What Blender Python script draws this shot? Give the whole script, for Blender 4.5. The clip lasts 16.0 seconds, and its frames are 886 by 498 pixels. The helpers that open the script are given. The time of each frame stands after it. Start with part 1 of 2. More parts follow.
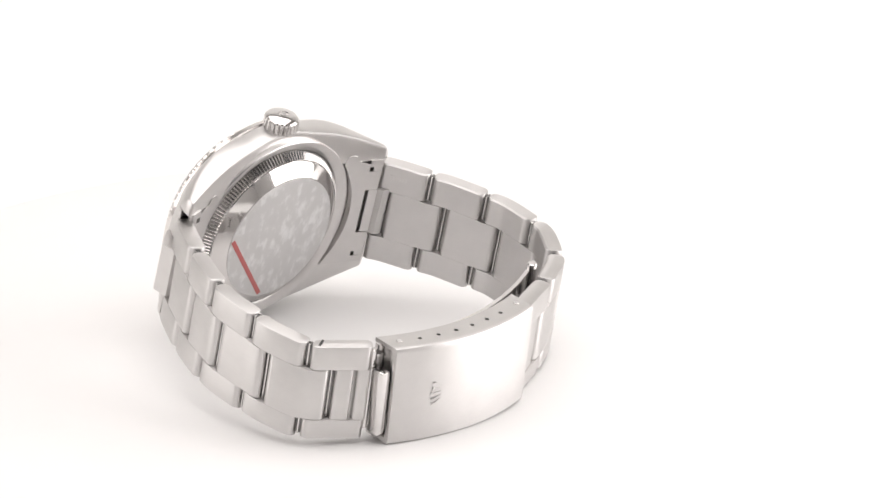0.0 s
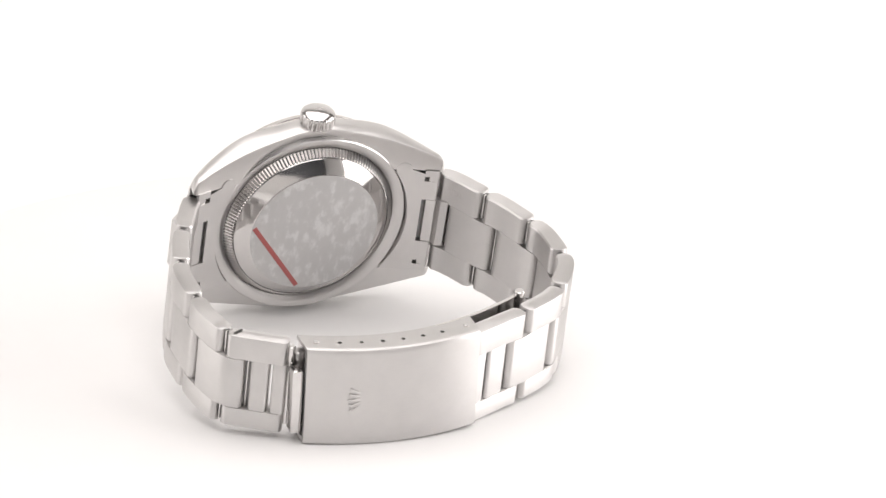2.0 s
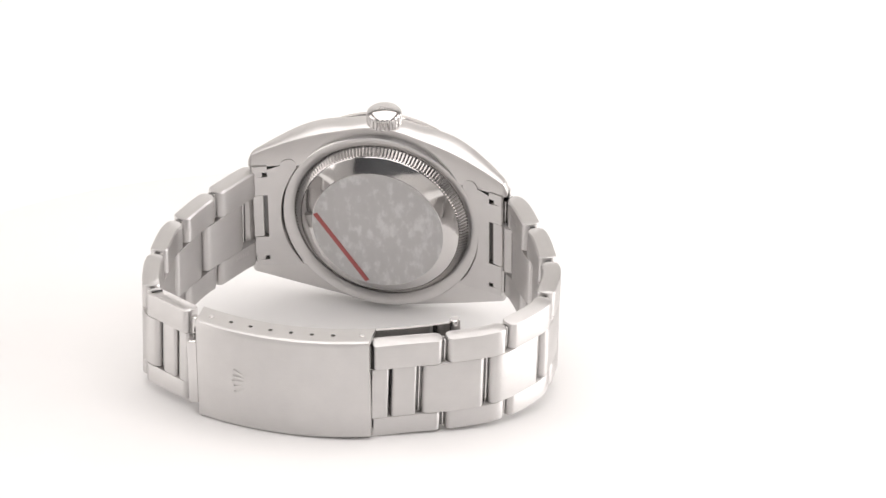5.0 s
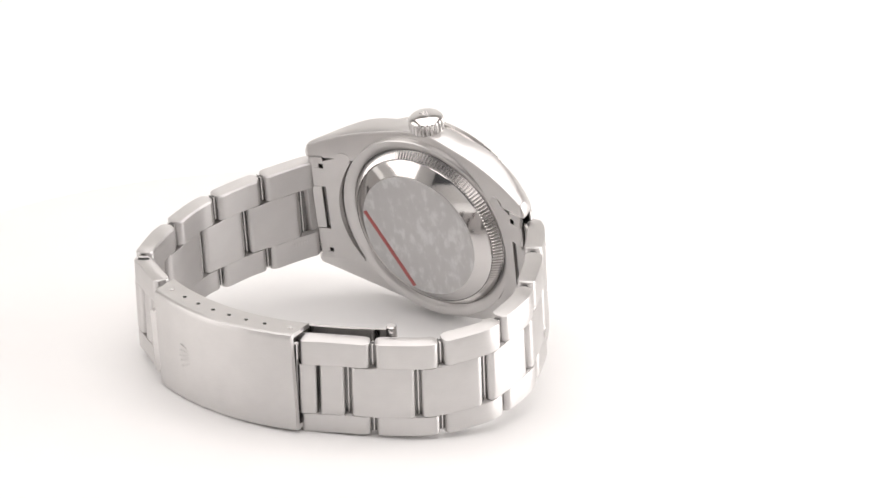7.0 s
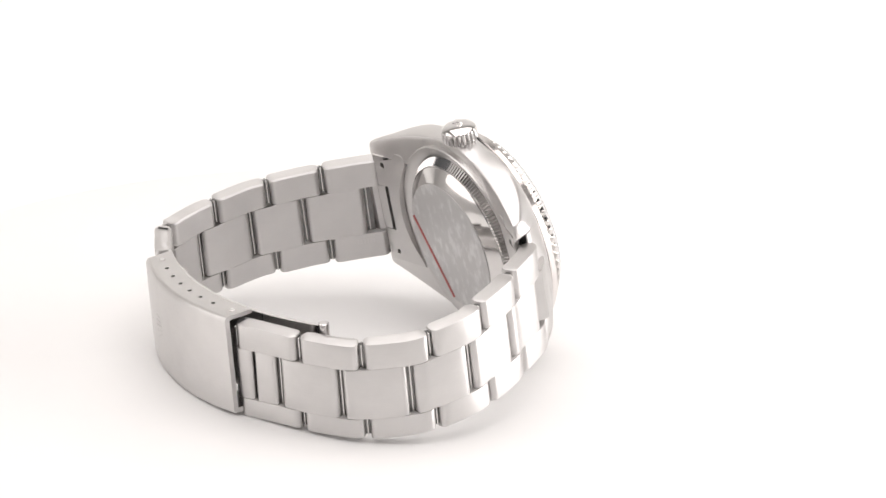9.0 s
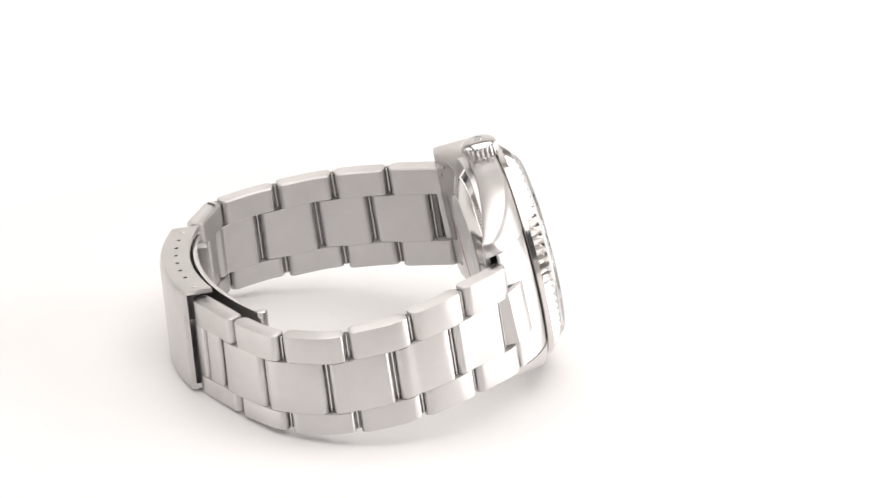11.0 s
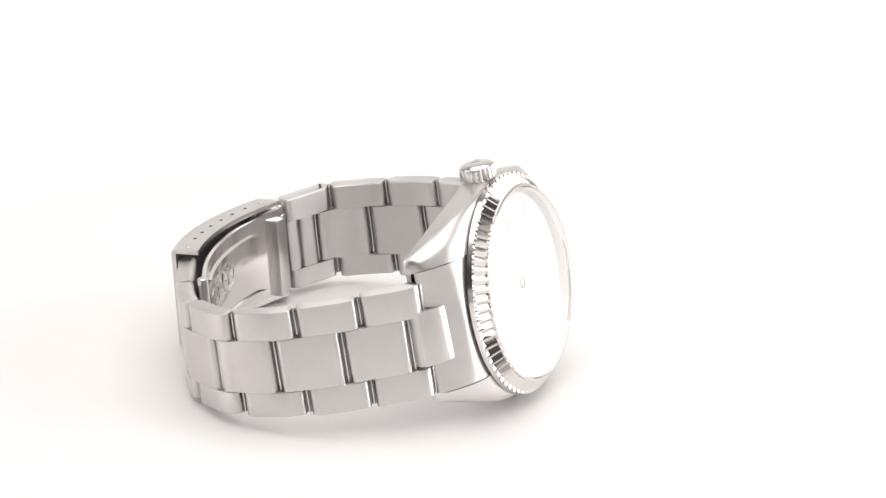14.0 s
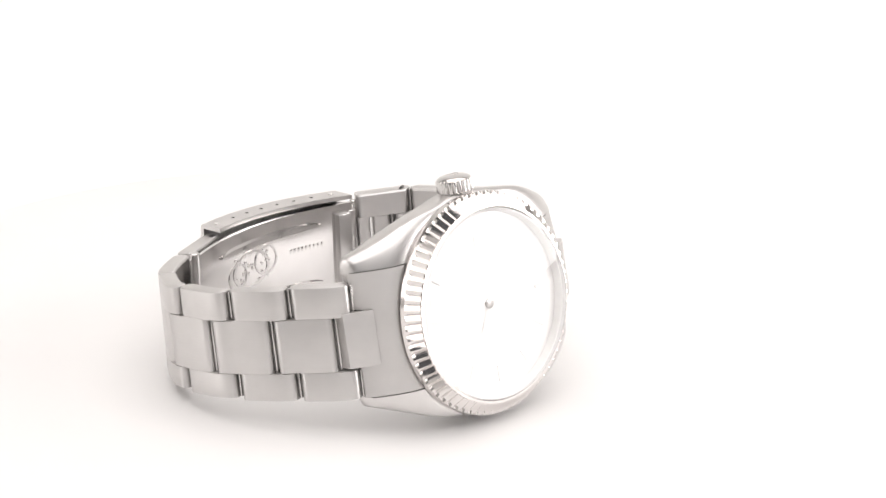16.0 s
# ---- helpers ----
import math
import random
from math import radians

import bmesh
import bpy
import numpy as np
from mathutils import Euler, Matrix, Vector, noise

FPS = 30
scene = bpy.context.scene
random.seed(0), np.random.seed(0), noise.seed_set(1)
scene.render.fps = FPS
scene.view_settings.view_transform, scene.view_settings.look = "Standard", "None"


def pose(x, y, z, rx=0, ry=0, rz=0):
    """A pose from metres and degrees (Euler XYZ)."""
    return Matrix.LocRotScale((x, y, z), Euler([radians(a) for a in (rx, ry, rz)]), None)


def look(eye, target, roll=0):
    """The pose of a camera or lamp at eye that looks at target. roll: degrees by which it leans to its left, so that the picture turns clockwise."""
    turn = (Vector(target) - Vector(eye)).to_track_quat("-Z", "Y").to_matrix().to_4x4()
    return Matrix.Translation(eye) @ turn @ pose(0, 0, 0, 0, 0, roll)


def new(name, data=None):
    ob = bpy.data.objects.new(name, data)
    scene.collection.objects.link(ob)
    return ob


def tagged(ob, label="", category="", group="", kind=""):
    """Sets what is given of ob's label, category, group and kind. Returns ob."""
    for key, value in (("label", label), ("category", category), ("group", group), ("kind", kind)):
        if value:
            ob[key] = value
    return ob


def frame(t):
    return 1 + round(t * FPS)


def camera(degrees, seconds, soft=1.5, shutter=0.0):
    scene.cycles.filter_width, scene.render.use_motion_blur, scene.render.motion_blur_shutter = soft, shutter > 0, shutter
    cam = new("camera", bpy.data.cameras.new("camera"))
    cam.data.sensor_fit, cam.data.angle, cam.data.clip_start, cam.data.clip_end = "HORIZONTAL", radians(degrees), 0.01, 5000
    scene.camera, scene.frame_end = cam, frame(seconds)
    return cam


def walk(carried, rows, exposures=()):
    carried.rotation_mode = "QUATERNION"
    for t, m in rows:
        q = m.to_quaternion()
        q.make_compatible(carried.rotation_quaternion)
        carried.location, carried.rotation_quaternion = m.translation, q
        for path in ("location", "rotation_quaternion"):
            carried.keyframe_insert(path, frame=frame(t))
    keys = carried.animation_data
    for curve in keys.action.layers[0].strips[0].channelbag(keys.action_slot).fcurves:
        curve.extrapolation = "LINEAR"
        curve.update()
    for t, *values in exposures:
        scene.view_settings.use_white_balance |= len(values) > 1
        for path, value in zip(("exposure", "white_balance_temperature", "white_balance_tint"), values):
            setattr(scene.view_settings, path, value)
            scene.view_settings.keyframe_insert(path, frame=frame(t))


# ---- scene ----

# camera: still, on a stand, a long lens
cam = camera(12.474, 16.0, soft=1.5)
CAM = pose(0.0, -0.6, 0.2586, 68.3780, -1.9439, -0.4385)
walk(cam, [(0.0, CAM), (16.0, CAM)])

# ---- light: a white sweep under softboxes, closed in by unseen walls ----
world = bpy.data.worlds.new("room_light")
scene.world = world
world.use_nodes = True
world.node_tree.nodes["Background"].inputs[0].default_value = (1.0, 0.99, 0.975, 1)
world.node_tree.nodes["Background"].inputs[1].default_value = 0.35


def softbox(name, eye, target, sx, sy, watts, colour=(1, 1, 1)):
    d = bpy.data.lights.new(name, "AREA")
    d.shape, d.size, d.size_y, d.energy, d.color = "RECTANGLE", sx, sy, watts, colour
    ob = new(name, d)
    ob.matrix_world = look(eye, target)
    return ob


softbox("softbox_top", (0.0, -0.25, 1.3), (0.0, -0.20, 0.0), 1.8, 2.0, 21.4, (1.0, 0.960, 0.947))
softbox("softbox_right", (0.85, 0.0, 0.27), (0.0, 0.0, 0.05), 0.8, 0.56, 6.7, (1.0, 0.967, 0.957))
softbox("softbox_left", (-1.1, -0.1, 0.5), (0.0, 0.0, 0.0), 0.9, 0.8, 3.4, (1.0, 0.958, 0.938))
scene.view_settings.exposure = 0.0


# ---- materials ----
def material(name):
    m = bpy.data.materials.new(name)
    m.use_nodes = True
    nt = m.node_tree
    return m, nt, nt.nodes["Principled BSDF"]


def ramp(nt, src, stops):
    r = nt.nodes.new("ShaderNodeValToRGB")
    el = r.color_ramp.elements
    while len(el) < len(stops):
        el.new(0.5)
    for e, (at, c) in zip(el, stops):
        e.position, e.color = at, c if len(c) == 4 else (*c, 1)
    nt.links.new(src, r.inputs[0])
    return r.outputs[0]


def noise_tex(nt, scale, stretch=(1, 1, 1), detail=3.0):
    tc = nt.nodes.new("ShaderNodeTexCoord")
    mp = nt.nodes.new("ShaderNodeMapping")
    mp.inputs["Scale"].default_value = stretch
    nz = nt.nodes.new("ShaderNodeTexNoise")
    nz.inputs["Scale"].default_value, nz.inputs["Detail"].default_value = scale, detail
    nt.links.new(tc.outputs["Object"], mp.inputs[0])
    nt.links.new(mp.outputs[0], nz.inputs["Vector"])
    return nz.outputs[0]


def grey(v, warm=0.0):
    return (v * (1 + warm), v * (1 - 0.35 * warm), v * (1 - 1.1 * warm))


def steel(name, base, rough, stretch=None, relief=0.0, spread=0.08, warm=0.018, across=0.0):
    """Steel; with stretch it carries a brushed grain, long where the stretch is small."""
    m, nt, b = material(name)
    b.inputs["Metallic"].default_value = 1.0
    smear = noise_tex(nt, 260.0, (1, 1, 1), 4.0)
    nt.links.new(ramp(nt, smear, [(0.3, grey(base * 0.95, warm)), (0.7, grey(base, warm))]), b.inputs["Base Color"])
    if across:
        # gloss drawn out across the grain, which runs along the object's x
        b.inputs["Anisotropic"].default_value = across
        axis = nt.nodes.new("ShaderNodeCombineXYZ")
        axis.inputs[2].default_value = 1.0
        turn = nt.nodes.new("ShaderNodeVectorTransform")
        turn.vector_type, turn.convert_from, turn.convert_to = "VECTOR", "OBJECT", "WORLD"
        nt.links.new(axis.outputs[0], turn.inputs[0])
        nt.links.new(turn.outputs[0], b.inputs["Tangent"])
    if relief:
        grain = noise_tex(nt, 1.0, stretch, 2.0)
        nt.links.new(ramp(nt, grain, [(0.3, grey(rough - spread)), (0.7, grey(rough + spread))]), b.inputs["Roughness"])
        bump = nt.nodes.new("ShaderNodeBump")
        bump.inputs["Strength"].default_value, bump.inputs["Distance"].default_value = relief, 0.00003
        nt.links.new(grain, bump.inputs["Height"])
        nt.links.new(bump.outputs[0], b.inputs["Normal"])
    else:
        nt.links.new(ramp(nt, smear, [(0.35, grey(rough * 0.95)), (0.75, grey(rough * 1.12))]), b.inputs["Roughness"])
    return m


BRUSHED = steel("brushed_steel", 0.68, 0.42, (300, 9000, 9000), 0.06, 0.06, across=0.85)
BRUSHED_SIDE = steel("satin_steel", 0.64, 0.30)
POLISHED = steel("polished_steel", 0.70, 0.09)
FLANK = steel("buffed_steel", 0.68, 0.34)
BLADE = steel("bright_steel", 0.74, 0.13)
WHITE_GOLD = steel("polished_white_gold", 0.74, 0.13, warm=0.03)
GAP_SHADE = steel("gap_shade_steel", 0.18, 0.34)


def sticker_material():
    m, nt, b = material("worn_foil")
    n1 = noise_tex(nt, 900.0, (1, 1, 0.6), 5.0)
    n2 = noise_tex(nt, 180.0, (1, 1, 1), 2.0)
    mix = nt.nodes.new("ShaderNodeMath")
    mix.operation = "MULTIPLY_ADD"
    mix.inputs[1].default_value = 0.8
    nt.links.new(n1, mix.inputs[0])
    half = nt.nodes.new("ShaderNodeMath")
    half.operation = "MULTIPLY"
    half.inputs[1].default_value = 0.35
    nt.links.new(n2, half.inputs[0])
    nt.links.new(half.outputs[0], mix.inputs[2])
    nt.links.new(ramp(nt, mix.outputs[0], [(0.0, grey(0.50, 0.01)), (0.58, grey(0.56, 0.01)), (0.72, grey(0.68, 0.005)), (1.0, grey(0.75))]), b.inputs["Base Color"])
    b.inputs["Metallic"].default_value, b.inputs["Roughness"].default_value = 0.35, 0.42
    return m


def plain(name, colour, rough=0.5, metal=0.0, scale=400.0, vary=0.06):
    m, nt, b = material(name)
    n = noise_tex(nt, scale, (1, 1, 1), 4.0)
    lo = tuple(c * (1 - vary) for c in colour)
    nt.links.new(ramp(nt, n, [(0.3, lo), (0.7, colour)]), b.inputs["Base Color"])
    b.inputs["Roughness"].default_value, b.inputs["Metallic"].default_value = rough, metal
    return m


STICKER = sticker_material()
RED = plain("red_print", (0.42, 0.105, 0.10), 0.45)
DIAL = plain("silver_white_dial", (0.90, 0.89, 0.88), 0.42, 0.1, 900.0, 0.03)
PALE = plain("glare_white", (0.93, 0.92, 0.91), 0.5, 0.0)
RECESS_SHADE = plain("recess_shade", (0.05, 0.048, 0.046), 0.6)
PAPER = plain("white_platter", (0.83, 0.822, 0.816), 0.55, 0.0, 60.0, 0.015)
SWEEP = plain("white_sweep", (0.85, 0.845, 0.83), 0.7, 0.0, 12.0, 0.015)
WALL = plain("white_studio_wall", (0.72, 0.71, 0.70), 0.9, 0.0, 3.0, 0.05)
DIM_WALL = plain("slate_studio_wall", (0.11, 0.114, 0.122), 0.9, 0.0, 3.0, 0.1)
ETCH = steel("etched_steel", 0.68, 0.27)


def glass_material():
    m, nt, b = material("sapphire_glass")
    out = nt.nodes["Material Output"]
    clear = nt.nodes.new("ShaderNodeBsdfTransparent")
    gloss = nt.nodes.new("ShaderNodeBsdfGlossy")
    gloss.inputs["Roughness"].default_value = 0.01
    fres = nt.nodes.new("ShaderNodeFresnel")
    fres.inputs["IOR"].default_value = 1.77
    mix = nt.nodes.new("ShaderNodeMixShader")
    nt.links.new(fres.outputs[0], mix.inputs[0])
    nt.links.new(clear.outputs[0], mix.inputs[1])
    nt.links.new(gloss.outputs[0], mix.inputs[2])
    nt.links.new(mix.outputs[0], out.inputs[0])
    nt.nodes.remove(b)
    return m


GLASS = glass_material()

# ---- mesh helpers (millimetres) ----
MM = 0.001


def part(name, bm, mat, parent, label="", m=None, sharp=32.0, scale=MM):
    """One mesh object under a thing or a part."""
    if scale != 1.0:
        bmesh.ops.scale(bm, vec=(scale, scale, scale), verts=bm.verts)
    bmesh.ops.recalc_face_normals(bm, faces=bm.faces)
    me = bpy.data.meshes.new(name)
    bm.to_mesh(me)
    bm.free()
    me.materials.append(mat)
    for p in me.polygons:
        p.use_smooth = True
    me.set_sharp_from_angle(angle=radians(sharp))
    ob = new(name, me)
    ob.parent = parent
    if m is not None:
        ob.matrix_basis = m
    if label:
        ob["label"] = label
    return ob


def skin(bm, rings, caps=True, closed=False):
    """Quads between rings of points."""
    rows = [[bm.verts.new(p) for p in r] for r in rings]
    n = len(rows[0])
    pairs = list(zip(rows, rows[1:])) + ([(rows[-1], rows[0])] if closed else [])
    for a, b in pairs:
        for i in range(n):
            j = (i + 1) % n
            bm.faces.new((a[i], a[j], b[j], b[i]))
    if caps and not closed:
        bm.faces.new(rows[0][::-1])
        bm.faces.new(rows[-1])
    return rows


def lathe(profile, n=96, ripple=None, mode="solid"):
    """Revolves (radius, y) round the y axis. ripple(i, k) gives radius and y to add at step i of profile point k."""
    bm = bmesh.new()
    rings = []
    for k, (r, y) in enumerate(profile):
        ring = []
        for i in range(n):
            dr, dy = ripple(i, k) if ripple else (0, 0)
            a = 2 * math.pi * i / n
            ring.append(((r + dr) * math.cos(a), y + dy, (r + dr) * math.sin(a)))
        rings.append(ring)
    skin(bm, rings, caps=mode == "solid", closed=mode == "ring")
    return bm


def rounded(l, t, r, n=4, camber=0.0):
    """Outline of a rounded bar l long and t thick; camber bows its outer side (+y)."""
    pts = []
    for cx, cy, a0 in ((l / 2 - r, t / 2 - r, 0), (-l / 2 + r, t / 2 - r, 90), (-l / 2 + r, -t / 2 + r, 180), (l / 2 - r, -t / 2 + r, 270)):
        for k in range(n + 1):
            a = radians(a0 + 90 * k / n)
            pts.append((cx + r * math.cos(a), cy + r * math.sin(a)))
        if a0 == 0:
            for k in range(1, 6):
                pts.append((l / 2 - r - (l - 2 * r) * k / 6, t / 2))
    return [(x, y + (camber * (1 - (2 * x / l) ** 2) if y > 0 else 0)) for x, y in pts]


def bar(l, t, z0, z1, r=0.7, bevel=(0.3, 0.3), camber=0.14):
    """A bracelet link: a rounded bar with bevelled ends across the bracelet."""
    bm = bmesh.new()
    rings = []
    lo, hi = bevel
    for z, b in ((z0, lo), (z0 + lo * 0.3, lo * 0.3), (z0 + lo, 0), (z1 - hi, 0), (z1 - hi * 0.3, hi * 0.3), (z1, hi)):
        rings.append([(x, y, z) for x, y in rounded(l - 2 * b * 0.5, t - 2 * b, max(r - b * 0.4, 0.2), 4, camber)])
    skin(bm, rings)
    return bm


def box(x0, x1, y0, y1, z0, z1, bevel=0.0):
    bm = bmesh.new()
    bmesh.ops.create_cube(bm, size=1.0)
    for v in bm.verts:
        v.co = Vector((x0 if v.co.x < 0 else x1, y0 if v.co.y < 0 else y1, z0 if v.co.z < 0 else z1))
    if bevel:
        bmesh.ops.bevel(bm, geom=bm.edges[:], offset=bevel, segments=2, profile=0.5, affect="EDGES")
    return bm


def rod(r, z0, z1, n=20, bevel=0.15):
    bm = bmesh.new()
    skin(bm, [[(q * math.cos(2 * math.pi * i / n), q * math.sin(2 * math.pi * i / n), z) for i in range(n)]
              for q, z in ((r - bevel, z0), (r, z0 + bevel), (r, z1 - bevel), (r - bevel, z1))])
    return bm


def at(x, y, z=0, rx=0, ry=0, rz=0):
    return pose(x * MM, y * MM, z * MM, rx, ry, rz)


# ---- setting ----
def setting():
    # white paper sweep: floor that curls up into a back wall
    bm = bmesh.new()
    rows = [(-1.6, -0.022), (0.7, -0.022)]
    for k in range(1, 13):
        a = radians(90 * k / 12)
        rows.append((0.7 + 0.35 * math.sin(a), 0.328 - 0.35 * math.cos(a)))
    rows.append((1.05, 1.5))
    cols = [-1.4 + 0.2 * i for i in range(15)]
    grid = [[bm.verts.new((x, y, z)) for x in cols] for y, z in rows]
    for a, b in zip(grid, grid[1:]):
        for i in range(len(cols) - 1):
            bm.faces.new((a[i], a[i + 1], b[i + 1], b[i]))
    floor = part("backdrop", bm, SWEEP, None, scale=1.0)
    tagged(floor, "seamless white paper backdrop sweeping up behind", "backdrop", kind="structure")
    for name, x0, x1, y0, y1, z0, z1 in (("wall_south", -1.8, 1.8, -1.7, -1.62, -0.05, 1.9), ("wall_west", -1.8, -1.72, -1.62, 1.3, -0.05, 1.9),
                                         ("wall_east", 1.72, 1.8, -1.62, 1.3, -0.05, 1.9), ("wall_north", -1.72, 1.72, 1.2, 1.3, -0.05, 1.9),
                                         ("wall_south_low", -1.72, 1.72, -1.62, -1.56, -0.03, 0.40), ("ceiling", -1.8, 1.8, -1.7, 1.3, 1.9, 1.98), ("floor", -1.72, 1.72, -1.62, 1.2, -0.05, -0.03)):
        ob = part(name, box(x0, x1, y0, y1, z0, z1), DIM_WALL if name == "wall_south" else WALL, None, scale=1.0)
        tagged(ob, "unseen plain painted studio " + name.split("_")[0], name.split("_")[0], kind="structure")


setting()


def turntable():
    top = new("turntable")      # its top lies 0.55 mm over the datum
    tagged(top, "round white turntable carrying the watch", "turntable")
    n = 160
    bm = bmesh.new()
    skin(bm, [[(q * math.cos(2 * math.pi * i / n), q * math.sin(2 * math.pi * i / n), z) for i in range(n)]
              for q, z in ((89.0, -9.0), (90.5, -8.0), (90.5, -0.8), (90.2, 0.25), (89.5, 0.55), (40.0, 0.55), (0.5, 0.55))])
    part("platter", bm, PAPER, top)
    bm = bmesh.new()
    skin(bm, [[(q * math.cos(2 * math.pi * i / n), q * math.sin(2 * math.pi * i / n), z) for i in range(n)]
              for q, z in ((70, -22.0), (72.0, -21.0), (72.0, -9.2), (70.0, -9.0))])
    part("base", bm, PAPER, top)
    return top


# ---- the watch: x along the lugs, y out of the dial, z towards the crown ----
def lean(y):
    """Degrees by which a link leans, from its place along the loop."""
    return float(np.interp(-y, [15, 22, 30, 40, 48], [0, 0.6, 1.8, 3.2, 4.5]))


CASE = pose(0, 0, -0.0001, 3.3, -0.7, 0)      # the head sits a little askew to the bracelet


def case(watch):
    # middle case
    part("case_body", lathe([(14.0, 0.5), (16.6, 0.5), (17.0, 0.8), (17.15, 4.6), (14.0, 4.6)], 128), FLANK, watch, m=CASE)
    # flanks with their lugs, on the crown side and opposite
    tip_x = 21.6

    def z_out(x, side):
        """Half width of the case in plan: round in the middle, then along a tangent to the lug's tip."""
        tip_z, rad = (11.7, 17.9) if side > 0 else (11.2, 17.4)
        x = abs(x)
        ta = math.atan2(tip_z, tip_x) + math.acos(rad / math.hypot(tip_x, tip_z))
        tx, tz = rad * math.cos(ta), rad * math.sin(ta)
        if x < tx:
            return math.sqrt(rad * rad - x * x)
        k = (x - tx) / (tip_x - tx)
        return tz + (tip_z - tz) * k + 0.5 * math.sin(math.pi * k)

    def z_in(x):
        x = abs(x)
        return max(9.55, math.sqrt(max(16.3 ** 2 - x * x, 0.0)))

    def top_y(x, z):
        r = math.hypot(x, z)
        return 4.85 - 6.3 * max(0.0, (r - 17.2) / 7.4) ** 1.8

    for side in (1, -1):
        bm = bmesh.new()
        rings = []
        for i in range(81):
            x = tip_x * math.sin(math.pi / 2 * (-1 + 2 * i / 80))
            yb = 0.5 - 3.4 * (abs(x) / tip_x) ** 2.2
            zi, zo = z_in(x), z_out(x, side)
            y_edge = max(top_y(x, zo), yb + 1.0)
            swell = 0.4 * math.sin(math.pi * min(1.0, max(0.0, (abs(x) - 4.0) / 15.0))) ** 2      # the flank leans out towards the dial
            c, f = 0.3, min(0.9, (y_edge - yb) * 0.33)
            sec = [(zi, yb), (zo - c - 0.2, yb), (zo - 0.12, yb + c * 0.4), (zo, yb + c), (zo + 0.06 + 0.6 * swell, (yb + y_edge) / 2), (zo + swell, y_edge - f), (zo + swell - 0.12 * f, y_edge - 0.45 * f), (zo + 0.8 * swell - 0.4 * f, y_edge - 0.12 * f)]
            for k in range(6):
                z = zo - f - (zo - f - max(zi, 9.98)) * k / 5
                sec.append((z, max(top_y(x, z), yb + 1.0)))
            # the tips are rounded over
            e = 1 - 0.5 * max(0.0, (abs(x) - tip_x + 0.7) / 0.7) ** 2
            zc, yc = zi, (yb + y_edge) / 2
            rings.append([(x, yc + (y - yc) * e, side * (zc + (z - zc) * e)) for z, y in sec])
        skin(bm, rings)
        part("lug_flank", bm, FLANK, watch, m=CASE)
    # bezel, cut with flutes
    n_fl, per = 68, 6

    def ripple(i, k):
        if k in (4, 5):
            d = abs((i % per) / per - 0.5) * 2
            return (-0.30 * (1 - d), -0.42 * (1 - d))
        return (0, 0)
    part("bezel", lathe([(14.9, 4.95), (17.35, 4.95), (17.6, 5.1), (17.5, 5.9), (17.15, 6.25), (15.75, 7.6), (15.6, 7.75), (15.2, 7.8), (15.0, 7.6)], n_fl * per, ripple, "ring"), WHITE_GOLD, watch, "fluted white gold bezel", m=CASE, sharp=18)
    part("bezel_seam_shade", lathe([(16.0, 4.5), (17.25, 4.5), (17.25, 4.97), (16.0, 4.97)], 128, None, "ring"), RECESS_SHADE, watch, m=CASE)
    # crystal and dial
    cry = part("crystal", lathe([(0.02, 9.0), (8.0, 8.97), (14.1, 8.85), (14.6, 8.65), (14.9, 8.2), (14.9, 7.5), (14.85, 7.45)], 128, None, "open"), GLASS, watch, "clear sapphire crystal", m=CASE)
    cry.visible_shadow = False
    part("rehaut", lathe([(14.3, 6.1), (14.95, 6.1), (14.95, 7.5), (14.75, 7.5)], 128, None, "ring"), DIAL, watch, m=CASE)
    dial = part("dial", lathe([(14.6, 4.3), (14.6, 5.0), (14.3, 5.1), (0.02, 5.1)], 128), DIAL, watch, "silver-white dial", m=CASE @ at(0, 1.2, 0))
    for h in range(12):
        a = radians(30 * h)
        ln = 2.6
        if h == 0:      # three o'clock: date window
            part("date_window", box(-1.4, 1.4, 0, 0.12, -1.1, 1.1, 0.05), PAPER, dial, m=at(0, 5.12, 10.4))
            continue
        m = at(11.4 * math.sin(a), 5.1, 11.4 * math.cos(a), 0, math.degrees(a), 0)
        part("hour_marker", box(-0.22, 0.22, 0, 0.1, -ln / 2, ln / 2, 0.03), PALE, dial, m=m)
    for name, ln, w, y, ang, mt in (("hour_hand", 7.8, 0.6, 5.105, -18, PALE), ("minute_hand", 11.6, 0.45, 5.15, 152, PALE)):
        bm = bmesh.new()
        skin(bm, [[(-w / 2, y0, -1.6), (w / 2, y0, -1.6), (w / 2, y0, ln * 0.85), (0, y0, ln), (-w / 2, y0, ln * 0.85)] for y0 in (0, 0.02)])
        part(name, bm, mt, dial, m=at(0, y, 0, 0, ang, 0))
    part("hand_boss", lathe([(0.85, 5.1), (0.85, 5.3), (0.65, 5.42), (0.02, 5.42)], 24), FLANK, dial)
    # winding crown with knurled rim, on its tube
    n_k, per_k = 22, 8

    def knurl(i, k):
        d = 0.5 - 0.5 * math.cos(2 * math.pi * i / per_k)
        return (-0.36 * d ** 2, 0) if k in (2, 3) else (0, 0)
    cr = part("crown", lathe([(1.6, 0.0), (2.65, 0.05), (2.9, 0.3), (2.9, 1.75), (2.78, 2.1), (2.55, 2.35), (2.1, 2.6), (1.2, 2.82), (0.02, 2.9)], n_k * per_k, knurl), POLISHED, watch, "knurled steel winding crown", CASE @ at(0.2, CROWN_Y, 17.7, 90, 0, 0))
    part("crown_tube", lathe([(1.5, -1.5), (1.5, 0.3)], 32), POLISHED, cr)
    for dx in (-0.8, -0.4, 0.0, 0.4, 0.8):
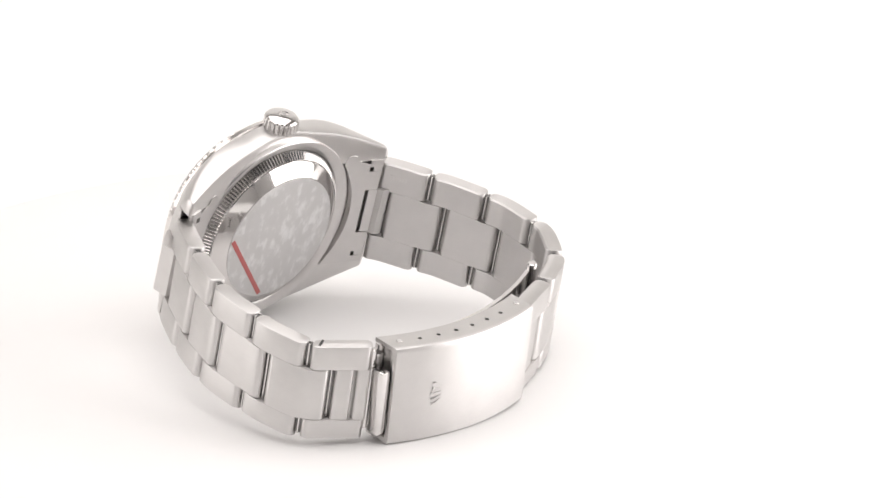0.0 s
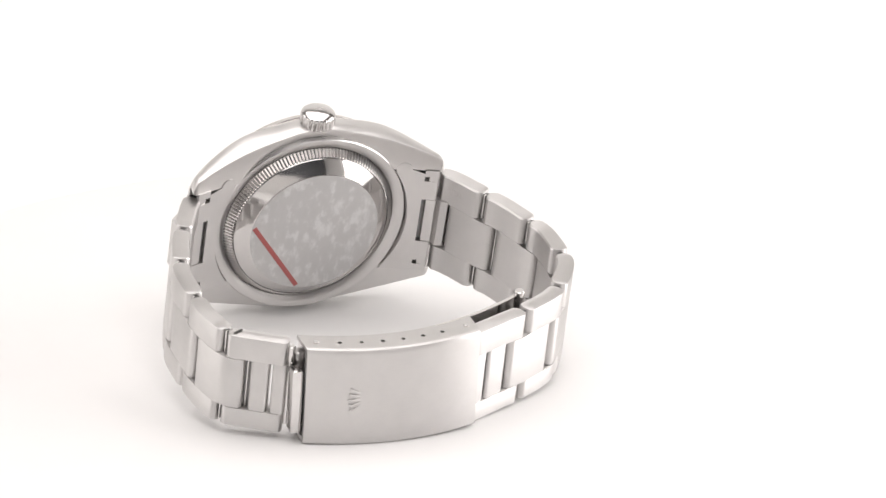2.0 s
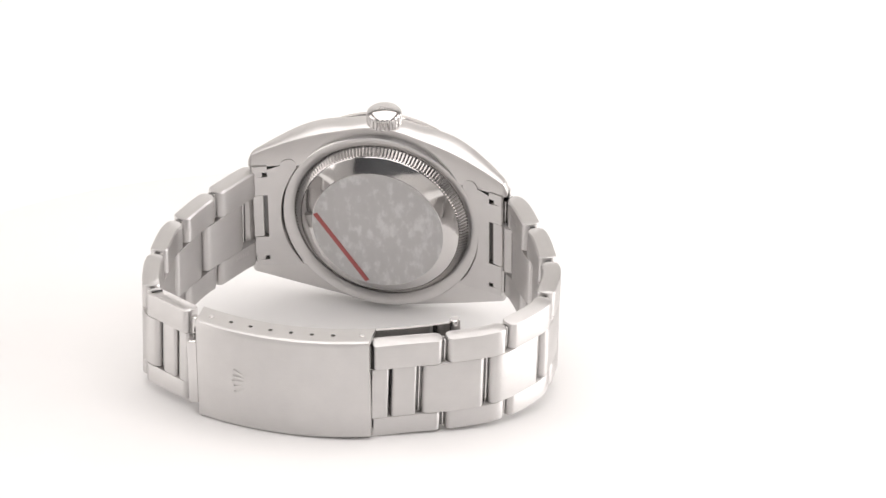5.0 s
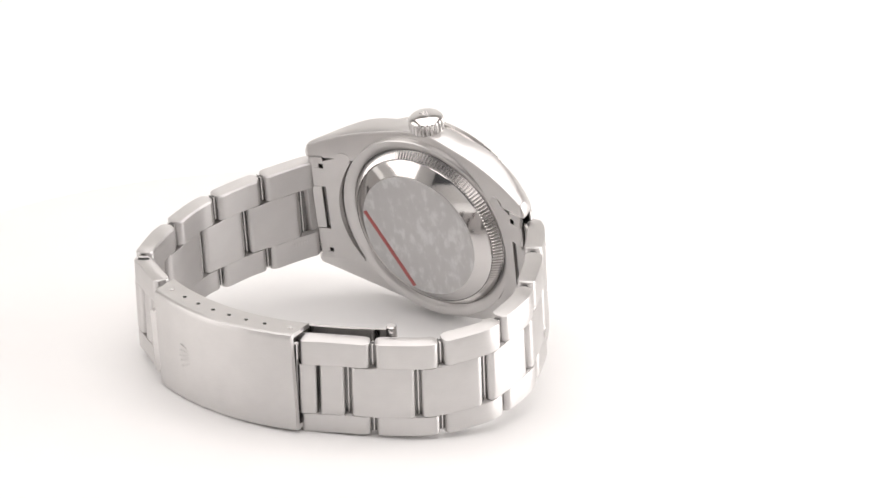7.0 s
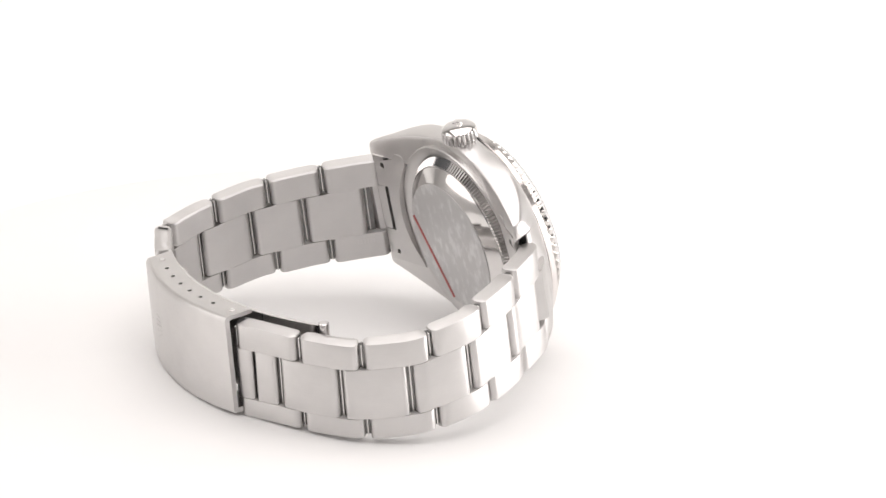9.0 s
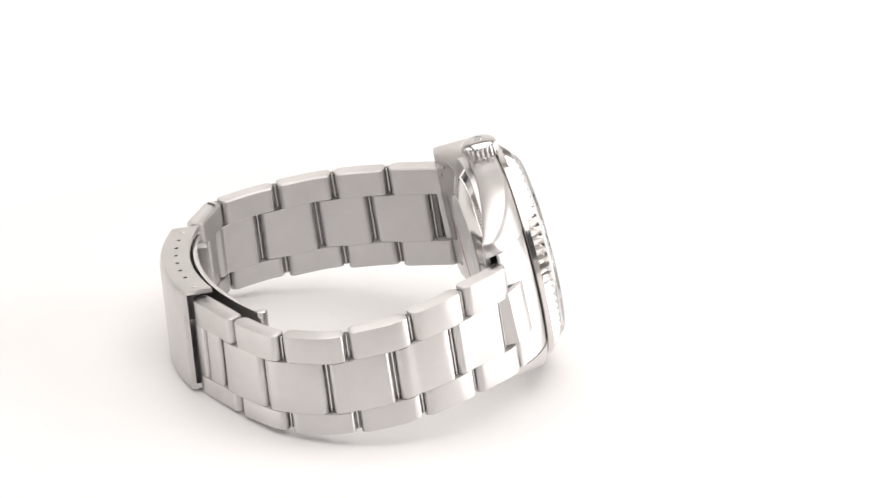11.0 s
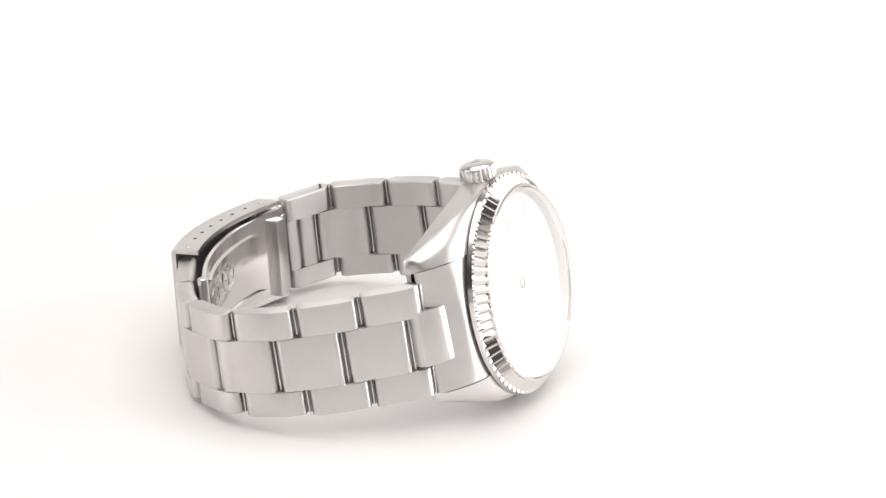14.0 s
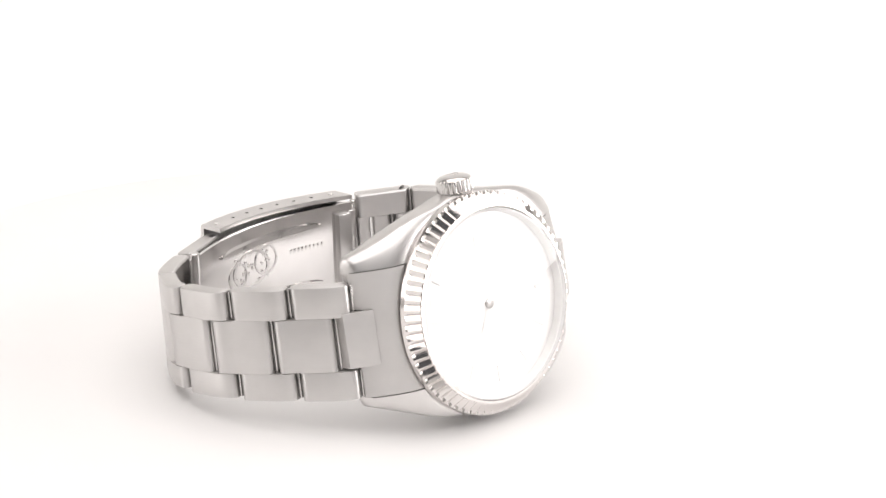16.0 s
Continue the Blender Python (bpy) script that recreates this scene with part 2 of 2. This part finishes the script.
        part("emblem_prong", box(-0.07, 0.07, 2.6, 2.92, -0.75 + abs(dx) * 0.3, 0.45, 0.02), POLISHED, cr, m=at(dx, 0, 0, 0, dx * 22, 0))
    # case back: ring, fluted edge, polished slope, worn foil sticker with a red stripe
    part("back_ring", lathe([(15.0, 0.45), (16.55, 0.45), (16.55, -0.45), (16.4, -0.6), (15.9, -0.5), (15.2, -0.2), (14.7, 0.2)], 128, None, "ring"), BRUSHED_SIDE, watch, m=CASE)
    n_t, per_t = 150, 4

    def teeth(i, k):
        d = (0.0, 0.5, 1.0, 0.5)[i % per_t]
        return (-0.28 * d, 0.3 * d) if k in (1, 2) else (0, 0)
    back = part("case_back", lathe([(13.3, 0.3), (13.3, -1.04), (13.2, -1.17), (12.7, -1.54), (11.9, -2.08), (11.1, -2.58), (10.95, -2.62), (0.02, -2.65)], 144), POLISHED, watch, m=CASE, sharp=10)
    part("fluted_edge", lathe([(14.75, 0.5), (14.72, 0.22), (13.55, -1.02), (13.34, -1.08), (13.31, 0.5)], n_t * per_t, teeth, "ring"), BLADE, back, "finely fluted steel edge", sharp=16)
    part("sticker", lathe([(10.95, -2.62), (10.98, -2.72), (10.9, -2.75), (0.02, -2.75)], 96), STICKER, back, "worn grey foil sticker on the case back")
    a, b = Vector((-10.5, 0, 1.9)), Vector((-1.9, 0, -10.4))
    mid, ang = (a + b) / 2, math.degrees(math.atan2((b - a).x, (b - a).z))
    part("red_stripe", box(-0.4, 0.4, -2.79, -2.74, -(b - a).length / 2, (b - a).length / 2, 0.015), RED, back, "thin red printed stripe", at(mid.x, 0, mid.z, 0, ang, 0))


def end_link(watch, side):
    """The piece that fills the gap between two lugs, with its raised middle and its back plate."""
    turn = CASE

    def front(x, z=0.0):
        x0 = math.sqrt(17.2 ** 2 - z * z)
        return 4.7 - 5.2 * max(0.0, (x - x0) / (21.75 - x0)) ** 1.9
    bm = bmesh.new()
    rings = []
    for i in range(61):
        z = -9.84 + 19.68 * i / 60
        x0, x1 = math.sqrt(17.2 ** 2 - z * z), 21.75 if abs(z + 0.3) > 4.5 else 20.6
        top = [(x0 + (x1 - x0) * k / 8, front(x0 + (x1 - x0) * k / 8, z)) for k in range(9)]
        bot = [(x1 + 0.05, front(x1, z) - 0.25), (x1, front(x1, z) - 0.4), (x1 - 0.2, front(x1, z) - 0.45), (max(x0, 17.3), 0.7), (x0, 1.0)]
        rings.append([(side * x, y, z) for x, y in top + bot])
    skin(bm, rings)
    body = part("end_link", bm, BRUSHED, watch, "curved end link between the lugs", turn)
    bm = bmesh.new()
    rings = []
    for z, b in ((-4.6, 0.12), (-4.45, 0), (3.85, 0), (4.0, 0.12)):
        top = [(20.3 + b + (3.75 - b) * k / 8, 2.35 - b - 2.95 * (k / 8) ** 1.35) for k in range(9)]
        bot = [(23.7, -3.2), (22.6, -3.9), (21.4, -3.6), (19.9, 0.2)]
        rings.append([(side * x, y, z) for x, y in top + bot])
    skin(bm, rings)
    part("end_link_middle", bm, BRUSHED, body)

    def back_y(x):
        return -0.85 - 0.30 * max(0.0, x - 14.0)
    # back plate: an arc-edged inner strip with a round head, and two outer corners round a slot
    bm = bmesh.new()
    rings = []
    zs = [-10.1 + 19.8 * i / 30 for i in range(31)] + [9.9, 10.3, 10.65, 10.85]
    for z in zs:
        x0 = math.sqrt(16.62 ** 2 - z * z)
        x1 = 18.55
        if z > 9.7:
            half = math.sqrt(max(0.02, 1.25 ** 2 - (z - 9.65) ** 2))
            x0, x1 = max(x0, 15.2 - half), 15.2 + half
        rings.append([(side * x0, back_y(x0), z), (side * x1, back_y(x1), z), (side * x1, back_y(x1) + 1.0, z), (side * x0, back_y(x0) + 1.0, z)])
    skin(bm, rings)
    part("back_plate", bm, BRUSHED_SIDE, body, "flat satin back plate")
    for z0, z1 in ((-10.1, -8.9), (-8.1, -4.3), (4.0, 7.6), (8.5, 9.7)):
        bm = bmesh.new()
        skin(bm, [[(side * x, back_y(x) + dy, z) for x, dy in ((18.55, 0), (20.7, 0), (21.0, 0.25), (20.9, 1.0), (18.55, 1.0))] for z in (z0, z1)])
        part("back_corner", bm, BRUSHED_SIDE, body)
    for z0, z1, x0, x1 in ((-8.9, -8.1, 19.25, 20.9), (7.6, 8.5, 19.35, 20.9), (-4.2, 3.9, 19.3, 21.0)):
        bm = bmesh.new()
        skin(bm, [[(side * x, back_y(x) + dy, z) for x, dy in ((x0, 0.1), (x1 - 0.2, 0.0), (x1, 0.3), (x1, 0.9), (x0, 0.9))] for z in (z0, z1)])
        part("back_bridge", bm, BRUSHED_SIDE, body)
    bm = bmesh.new()
    skin(bm, [[(side * x, back_y(x) + dy, z) for x, dy in ((18.5, 0.7), (19.7, 0.7), (19.7, 0.95), (18.5, 0.95))] for z in (-9.0, 8.7)])
    part("slot_shade", bm, GAP_SHADE, body)
    bm = bmesh.new()
    skin(bm, [[(side * x, back_y(x) + dy, z) for x, dy in ((16.2, 0.4), (20.6, 0.4), (20.6, 0.9), (16.2, 0.9))] for z in (9.72, 9.98)])
    part("lug_gap_shade", bm, GAP_SHADE, body)


# joints of the loop, at half the links' thickness
RIGHT = [(20.9, -1.2), (27.0, -9.0), (31.3, -17.9), (32.5, -27.9), (28.1, -37.2), (19.8, -43.1), (8.9, -48.1)]
LEFT = [(-20.9, -1.2), (-25.8, -10.7), (-28.9, -19.6), (-29.6, -29.6), (-27.6, -39.7), (-19.2, -45.1)]
RIGHT_MID = [(23.5, -2.9), (28.8, -11.7), (32.5, -21.4), (31.9, -31.3), (25.7, -39.6), (16.3, -44.7)]
LEFT_MID = [(-22.8, -4.4), (-27.3, -14.2), (-29.7, -23.2), (-29.4, -33.4), (-24.7, -41.9)]


def smooth_path(pts, n=24):
    """A Catmull-Rom curve through points of the plan; gives places and the arc length at each given point."""
    p = [Vector(q) for q in pts]
    p = [2 * p[0] - p[1]] + p + [2 * p[-1] - p[-2]]
    out, marks, run = [p[1].copy()], [0.0], 0.0
    for i in range(1, len(p) - 2):
        for k in range(1, n + 1):
            u = k / n
            q = 0.5 * ((2 * p[i]) + (p[i + 1] - p[i - 1]) * u + (2 * p[i - 1] - 5 * p[i] + 4 * p[i + 1] - p[i + 2]) * u * u + (3 * p[i] - p[i - 1] - 3 * p[i + 1] + p[i + 2]) * u ** 3)
            run += (q - out[-1]).length
            out.append(q)
        marks.append(run)
    lens = [0.0]
    for u, v in zip(out, out[1:]):
        lens.append(lens[-1] + (v - u).length)
    return np.array([(v.x, v.y) for v in out]), np.array(lens), marks


def link(watch, name, path, lens, out, s0, s1, z0, z1, t=2.9, r=1.0, edge=(0.05, 0.3), notch=0.0, mat=None):
    """One link: a strip of the curve from s0 to s1, t thick, with rounded ends and edges; notch narrows its far end."""
    def at_s(q):
        return np.array([np.interp(q, lens, path[:, 0]), np.interp(q, lens, path[:, 1])])
    mid = (s0 + s1) / 2
    c = at_s(mid)
    d = at_s(mid + 0.5) - at_s(mid - 0.5)
    ang = math.degrees(math.atan2(d[1], d[0])) + (0 if out > 0 else 180)
    m = at(c[0], c[1], 0, 0, 0, ang)
    inv = np.array(m.inverted()) @ np.diag([MM, MM, MM, 1.0])
    stops = []
    for e in (0.0, 0.06, 0.2, 0.42, 0.7, 1.0):
        stops.append((s0 + e * r, e * r))
    k = max(4, int((s1 - s0) / 0.9))
    for i in range(1, k):
        q = s0 + r + (s1 - s0 - 2 * r) * i / k
        stops.append((q, r))
    for e in (1.0, 0.7, 0.42, 0.2, 0.06, 0.0):
        stops.append((s1 - e * r, e * r))
    lo, hi = edge
    bm = bmesh.new()
    rings = []
    for q, e in stops:
        p = at_s(q)
        g = at_s(q + 0.05) - at_s(q - 0.05)
        g /= np.hypot(*g)
        nrm = np.array([-g[1], g[0]]) * out
        h = t / 2 - r + math.sqrt(max(0.0, r * r - (r - e) ** 2))
        pull = notch if s1 - q < 3.5 else 0.0
        a, b = z0 + pull, z1 - pull
        sec = [(-h, a + lo), (-h + lo, a), (h - lo, a), (h - lo * 0.3, a + lo * 0.3), (h, a + lo), (h, b - hi), (h - hi * 0.3, b - hi * 0.3), (h - hi, b), (-h + hi, b), (-h, b - hi)]
        ring = []
        for n, z in sec:
            x, y = p + nrm * n
            lv = math.tan(radians(lean(y)))
            v = inv @ np.array([x, y + z * lv, z + sag(y, out), 1.0])
            ring.append(tuple(v[:3]))
        rings.append(ring)
    skin(bm, rings)
    return part(name, bm, mat or BRUSHED, watch, m=m, scale=1.0)


def sag(y, out):
    """Millimetres by which the links hang below the mid plane; none at the clasp."""
    return (-0.5 if out > 0 else -0.8) * float(np.interp(-y, [0, 20, 38, 47], [0.9, 1, 1, 0.1]))


def top_edge(y, out=1):
    return (0.0 if out > 0 else -0.22) + float(np.interp(-y, [0, 10, 40, 48], [9.1, 8.85, 8.2, 8.1]))


def low_edge(y):
    return -float(np.interp(-y, [0, 10, 20, 30, 40, 48], [9.3, 9.1, 8.7, 8.25, 7.85, 7.75]))


def bracelet(watch):
    for joints, mids, out in ((RIGHT, RIGHT_MID, 1), (LEFT, LEFT_MID, -1)):
        pts = []
        for i, j in enumerate(joints):
            pts.append(j)
            if i < len(mids):
                pts.append(mids[i])
        path, lens, marks = smooth_path(pts)
        sj, sm = marks[0::2], marks[1::2]
        sj = [marks[2 * i] for i in range(len(mids))] + [marks[-1]]
        for i, (a, b) in enumerate(zip(sj, sj[1:])):
            y = (joints[i][1] + joints[i + 1][1]) / 2
            link(watch, "outer_link", path, lens, out, a + (0.4 if i else 0.95), b - 0.4, 4.02, top_edge(y, out), edge=(0.03, 0.24))
            link(watch, "outer_link", path, lens, out, a + (0.4 if i else 0.95), b - 0.4, low_edge(y), -4.62, edge=(0.24, 0.03))
        for a, b in zip(sm, sm[1:]):
            link(watch, "centre_link", path, lens, out, a + 0.4, b - 0.4, -4.60, 4.0, edge=(0.03, 0.03), notch=0.09)
        for k in range(6):
            q = sj[0] + 3.4 + 0.55 * k
            x, y = np.interp(q, lens, path[:, 0]), np.interp(q, lens, path[:, 1])
            dx, dy = np.interp(q + 0.1, lens, path[:, 0]) - x, np.interp(q + 0.1, lens, path[:, 1]) - y
            ang = math.degrees(math.atan2(dy, dx)) + (0 if out > 0 else 180)
            part("engraved_bar", box(-0.17, 0.17, -1.5, -1.44, -0.42, 0.42, 0.01), ETCH, watch, m=at(x, y, 6.3 if out > 0 else -6.6, 0, 0, ang))
        if out < 0:
            q = sj[-2] + 1.6
            part("screw_slot_shade", box(-0.9, 0.9, -0.18, 0.18, -0.1, 0.03, 0.01), RECESS_SHADE, watch,
                 m=at(np.interp(q, lens, path[:, 0]), np.interp(q, lens, path[:, 1]) + 0.5, top_edge(joints[-2][1]) + sag(joints[-2][1], out), 0, 0, -30 * out))
        end, last = sj[-1], sm[-1]
        cut = last + (end - last) * 0.56
        link(watch, "centre_bar", path, lens, out, last + 0.5, cut - 0.15, -4.58, 3.98, 2.7, 0.55, (0.03, 0.03))
        link(watch, "centre_bar", path, lens, out, cut + 0.3, end - 0.25, -4.58, 3.98, 2.7, 0.55, (0.03, 0.03))
        # recessed knuckles that close the link gaps, coloured dark for the shade in them
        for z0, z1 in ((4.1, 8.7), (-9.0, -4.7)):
            link(watch, "knuckle", path, lens, out, sj[0] - 0.2, sj[0] + 1.5, z0, z1, 1.3, 0.3, (0.05, 0.05), mat=GAP_SHADE)
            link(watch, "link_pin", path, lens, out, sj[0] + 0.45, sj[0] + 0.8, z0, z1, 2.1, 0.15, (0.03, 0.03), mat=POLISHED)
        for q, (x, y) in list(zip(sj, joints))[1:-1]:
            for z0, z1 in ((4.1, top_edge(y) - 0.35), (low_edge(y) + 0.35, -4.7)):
                link(watch, "knuckle", path, lens, out, q - 0.95, q + 0.95, z0, z1, 0.8, 0.2, (0.05, 0.05), mat=GAP_SHADE)
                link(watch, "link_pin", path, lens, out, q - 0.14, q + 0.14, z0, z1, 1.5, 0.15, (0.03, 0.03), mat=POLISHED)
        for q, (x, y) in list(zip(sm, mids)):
            link(watch, "knuckle", path, lens, out, q - 0.95, q + 0.95, -4.45, 3.85, 0.8, 0.2, (0.05, 0.05), mat=GAP_SHADE)
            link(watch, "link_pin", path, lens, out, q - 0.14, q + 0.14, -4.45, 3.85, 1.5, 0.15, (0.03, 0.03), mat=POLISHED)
        x, y = joints[-1]
        part("hinge_pin", rod(0.6, -6.8, 6.8), POLISHED, watch, m=at(x, y, 0) @ pose(0, 0, 0, -lean(y)))


CL0, CL1, CLH = -17.8, 10.0, 8.85


def clasp_y(x):
    k = (x - CL0) / (CL1 - CL0)
    return -49.0 - 1.5 * k - 2.5 * 4 * k * (1 - k)


def clasp(watch):
    lm = at(-4, -48, 0) @ pose(0, 0, 0, -4.0, -2.4) @ at(4, 48, 0)
    bm = bmesh.new()
    rings = []
    h, th, n, lo = CLH, 0.8, 28, 7.8
    for i in range(n + 1):
        x = CL0 + (CL1 - CL0) * i / n
        y = clasp_y(x)
        sec = [(0.5, -lo), (0.15, -lo + 0.12), (0, -lo + 0.5), (0, 0), (0, h - 0.95), (0.08, h - 0.5), (0.3, h - 0.14), (0.62, h), (0.9, h), (0.9, h - 0.7), (th, h - 0.9), (th, -lo + 0.9), (4.9, -lo + 0.9), (4.9, -lo)]
        rings.append([(x, y + a, b) for a, b in sec])
    skin(bm, rings)
    cover = part("clasp_cover", bm, BRUSHED, watch, "brushed folding clasp cover", lm)
    # upper side wall, drilled with six holes
    holes = [-12.3 + 3.28 * k for k in range(6)]
    edges = [CL0, -13.94] + [-13.94 + 3.28 * k for k in range(1, 7)] + [CL1]
    bm = bmesh.new()

    def cell(x0, x1, hx, first, final):
        loop = []
        for k in range(16):
            a = 2 * math.pi * k / 16
            c, s = math.cos(a), math.sin(a)
            q = 1 / max(abs(c), abs(s))
            loop.append((c * q, s * q, c, s))
        rims = []
        for face in (h - 0.7, h):
            outer, inner = [], []
            for u, v, c, s in loop:
                x = (x0 + x1) / 2 + u * (x1 - x0) / 2
                outer.append(bm.verts.new((x, clasp_y(x) + 0.9 + (v + 1) * 2.0, face)))
                if hx is not None:
                    inner.append(bm.verts.new((hx + 0.34 * c, clasp_y(hx) + 2.75 + 0.34 * s, face)))
            if hx is None:
                bm.faces.new(outer)
            for k in range(16 if inner else 0):
                j = (k + 1) % 16
                bm.faces.new((outer[k], outer[j], inner[j], inner[k]))
            rims.append((outer, inner))
        (o0, i0), (o1, i1) = rims
        for k in range(16):
            j = (k + 1) % 16
            if i0:
                bm.faces.new((i0[k], i0[j], i1[j], i1[k]))
            u, w = loop[k][0], loop[j][0]
            side = 1 if min(u, w) > 0.99 else -1 if max(u, w) < -0.99 else 0
            if side == 0 or (side == 1 and final) or (side == -1 and first):
                bm.faces.new((o0[k], o0[j], o1[j], o1[k]))
    for k in range(len(edges) - 1):
        cell(edges[k], edges[k + 1], holes[k - 1] if 0 < k < 7 else None, k == 0, k == len(edges) - 2)
    bmesh.ops.remove_doubles(bm, verts=bm.verts, dist=0.005)
    part("clasp_side", bm, BRUSHED_SIDE, cover, "clasp side wall drilled with six adjustment holes")
    for x in (-15.7, 8.4):
        part("spring_bar_end", rod(0.45, h - 0.1, h + 0.12, 16, 0.05), POLISHED, cover, m=at(x, clasp_y(x) + 2.75, 0))
    for x in holes:
        part("hole_shade", rod(0.36, h - 0.72, h - 0.5, 12, 0.02), RECESS_SHADE, cover, m=at(x, clasp_y(x) + 2.75, 0))
    # raised emblem: a plain oval foot under five short rays
    ex, ez = -10.0, 0.3
    em = at(ex, clasp_y(ex), ez, 0, 0, -3) @ pose(0, 0, 0, 0, -90, 0)
    bm = bmesh.new()
    skin(bm, [[(q * 1.35 * math.cos(2 * math.pi * i / 32), dy, -0.95 + q * 0.42 * math.sin(2 * math.pi * i / 32)) for i in range(32)]
              for q, dy in ((1.0, 0.06), (1.0, -0.06), (0.72, -0.06), (0.72, 0.06))], closed=True)
    part("emblem_foot", bm, BRUSHED_SIDE, cover, "raised plain emblem", em)
    for k in (-2, -1, 0, 1, 2):
        bm = bmesh.new()
        x0, x1, z1 = 0.5 * k, 0.92 * k, 1.55 - 0.16 * abs(k)
        skin(bm, [[(x - w, dy, z) for x, w, z in ((x0, 0.2, -0.45), (x1, 0.07, z1 - 0.2))] + [(x + w, dy, z) for x, w, z in ((x1, 0.07, z1 - 0.2), (x0, 0.2, -0.45))] for dy in (0.05, -0.055)])
        part("emblem_ray", bm, BRUSHED_SIDE, cover, m=em)
        part("emblem_tip", lathe([(0.02, -0.07), (0.13, -0.07), (0.2, -0.03), (0.2, 0.05)], 12), BRUSHED_SIDE, cover, m=em @ at(x1, 0, z1))
    # stepped block that closes the hollow end over the hinge
    part("clasp_end", box(-0.7, 0.9, -0.8, 1.9, -6.6, 7.7, 0.3), BRUSHED_SIDE, cover, m=at(CL0 + 1.6, clasp_y(CL0) + 1.9, 0))
    # end lip at the opening side
    part("clasp_lip", box(-0.95, 0.7, -0.2, 2.2, -6.2, 4.8, 0.35), POLISHED, cover, m=at(CL0 - 0.9, clasp_y(CL0) + 0.9, 0))
    # inner folding blade
    bm = bmesh.new()
    rings = []
    for i in range(31):
        k = i / 30
        x, y = blade_xy(k)
        rings.append([(x, y, -6.6), (x, y, 7.7), (x + 0.12, y + 0.7, 7.7), (x + 0.12, y + 0.7, -6.6)])
    skin(bm, rings)
    blade = part("clasp_blade", bm, BLADE, watch, "bright steel folding blade inside the clasp", lm)
    part("blade_pin", rod(0.85, -7.2, 8.4), POLISHED, blade, m=at(21.0, -39.3, 0))
    part("blade_hinge", rod(0.95, -6.6, 6.4), BRUSHED_SIDE, blade, m=at(-17.6, -44.6, 0))
    part("blade_plate", box(-2.0, 0.6, -1.4, 0.5, -6.9, 6.2, 0.15), BRUSHED_SIDE, blade, m=at(-14.8, -43.9, 0, 0, 0, -6))
    for z in (4.9, -4.9):
        bm = bmesh.new()
        rings = []
        for i in range(17):
            x, y = blade_xy(0.22 + 0.62 * i / 16)
            w = 0.85 * math.sqrt(max(0.05, 1 - abs(i - 8) ** 6 / 8.0 ** 6))
            rings.append([(x, y + 0.6, z - w), (x, y + 0.6, z + w), (x, y + 1.1, z + w * 0.55), (x, y + 1.1, z - w * 0.55)])
        skin(bm, rings)
        part("blade_rib", bm, POLISHED, blade, "pressed rib along the blade")
    for kx, z, rx, rz in ((0.43, 0.9, 4.7, 3.1), (0.53, 1.5, 2.7, 2.5), (0.34, 0.4, 2.6, 2.3)):
        xc = blade_xy(kx)[0]

        def spot(q, a, dy):
            x = xc + q * rx * math.cos(a)
            return (x, blade_xy((21.0 - x) / 38.6)[1] + dy, z + q * rz * math.sin(a))
        bm = bmesh.new()
        skin(bm, [[spot(q, 2 * math.pi * i / 40, dy) for i in range(40)] for q, dy in ((1.0, 0.6), (1.0, 0.8), (0.87, 0.8), (0.87, 0.6))], closed=True)
        part("engraved_ring", bm, ETCH, blade)
    rnd = random.Random(4)
    for k in range(30):
        x, y = blade_xy(0.32 + 0.24 * rnd.random())
        w = 0.25 + 0.4 * rnd.random()
        part("engraved_fleck", box(-w / 2, w / 2, 0.66, 0.8, -0.3, 0.3, 0.08), ETCH, blade, m=at(x, y, -1.4 + 4.8 * rnd.random(), 0, 180 * rnd.random(), 0))
    for k in range(9):
        x, y = blade_xy(0.68 + 0.021 * k)
        part("engraved_bar", box(-0.24, 0.24, 0.68, 0.73, -0.4, 0.4, 0.02), ETCH, blade, m=at(x, y, 1.5))


def blade_xy(k):
    """Plan of the folding blade from its pin (0) to its hinge (1)."""
    x = 21.0 + (-17.6 - 21.0) * k
    return x, -39.3 - 5.3 * k - 4.2 * 4 * k * (1 - k)


CROWN_Y = 2.6
watch = new("wristwatch")
tagged(watch, "stainless steel wristwatch lying on its side with closed bracelet", "watch")
case(watch)
end_link(watch, 1)
end_link(watch, -1)
bracelet(watch)
clasp(watch)
table = turntable()

REST = pose(-0.01552, 0.01357, 0.01770, 10.773, 1.309, 44.143)
TURN = [0.00, -5.37, -11.27, -16.61, -22.62, -28.02, -33.95, -39.40, -45.27, -51.14, -56.63, -62.12, -67.61, -73.25, -79.12, -84.40, -90.27, -95.75, -101.30, -106.85, -112.39, -118.04, -123.76, -129.05, -134.80, -140.30, -146.03, -151.59, -157.60, -162.99, -168.86, -174.31, -180.12]

# millimetres by which the platter rides up and down as it turns
LIFT = [(0.0, 0.55), (0.5, 0.28), (1.0, 0.10), (1.5, 0.0), (2.0, -0.07), (2.5, -0.12), (3.5, -0.15), (4.0, -0.18), (6.5, -0.14), (7.5, -0.05), (8.5, 0.0), (13.5, 0.0), (14.5, 0.06), (16.0, 0.10)]


def motions():
    """The turntable turns at an even pace and carries the watch round."""
    rows = [(0.5 * k, TURN[k], MM * float(np.interp(0.5 * k, *zip(*LIFT)))) for k in range(33)]
    walk(table, [(t, pose(0, 0, z, 0, 0, a)) for t, a, z in rows])
    walk(watch, [(t, pose(0, 0, z, 0, 0, a) @ REST) for t, a, z in rows])


motions()
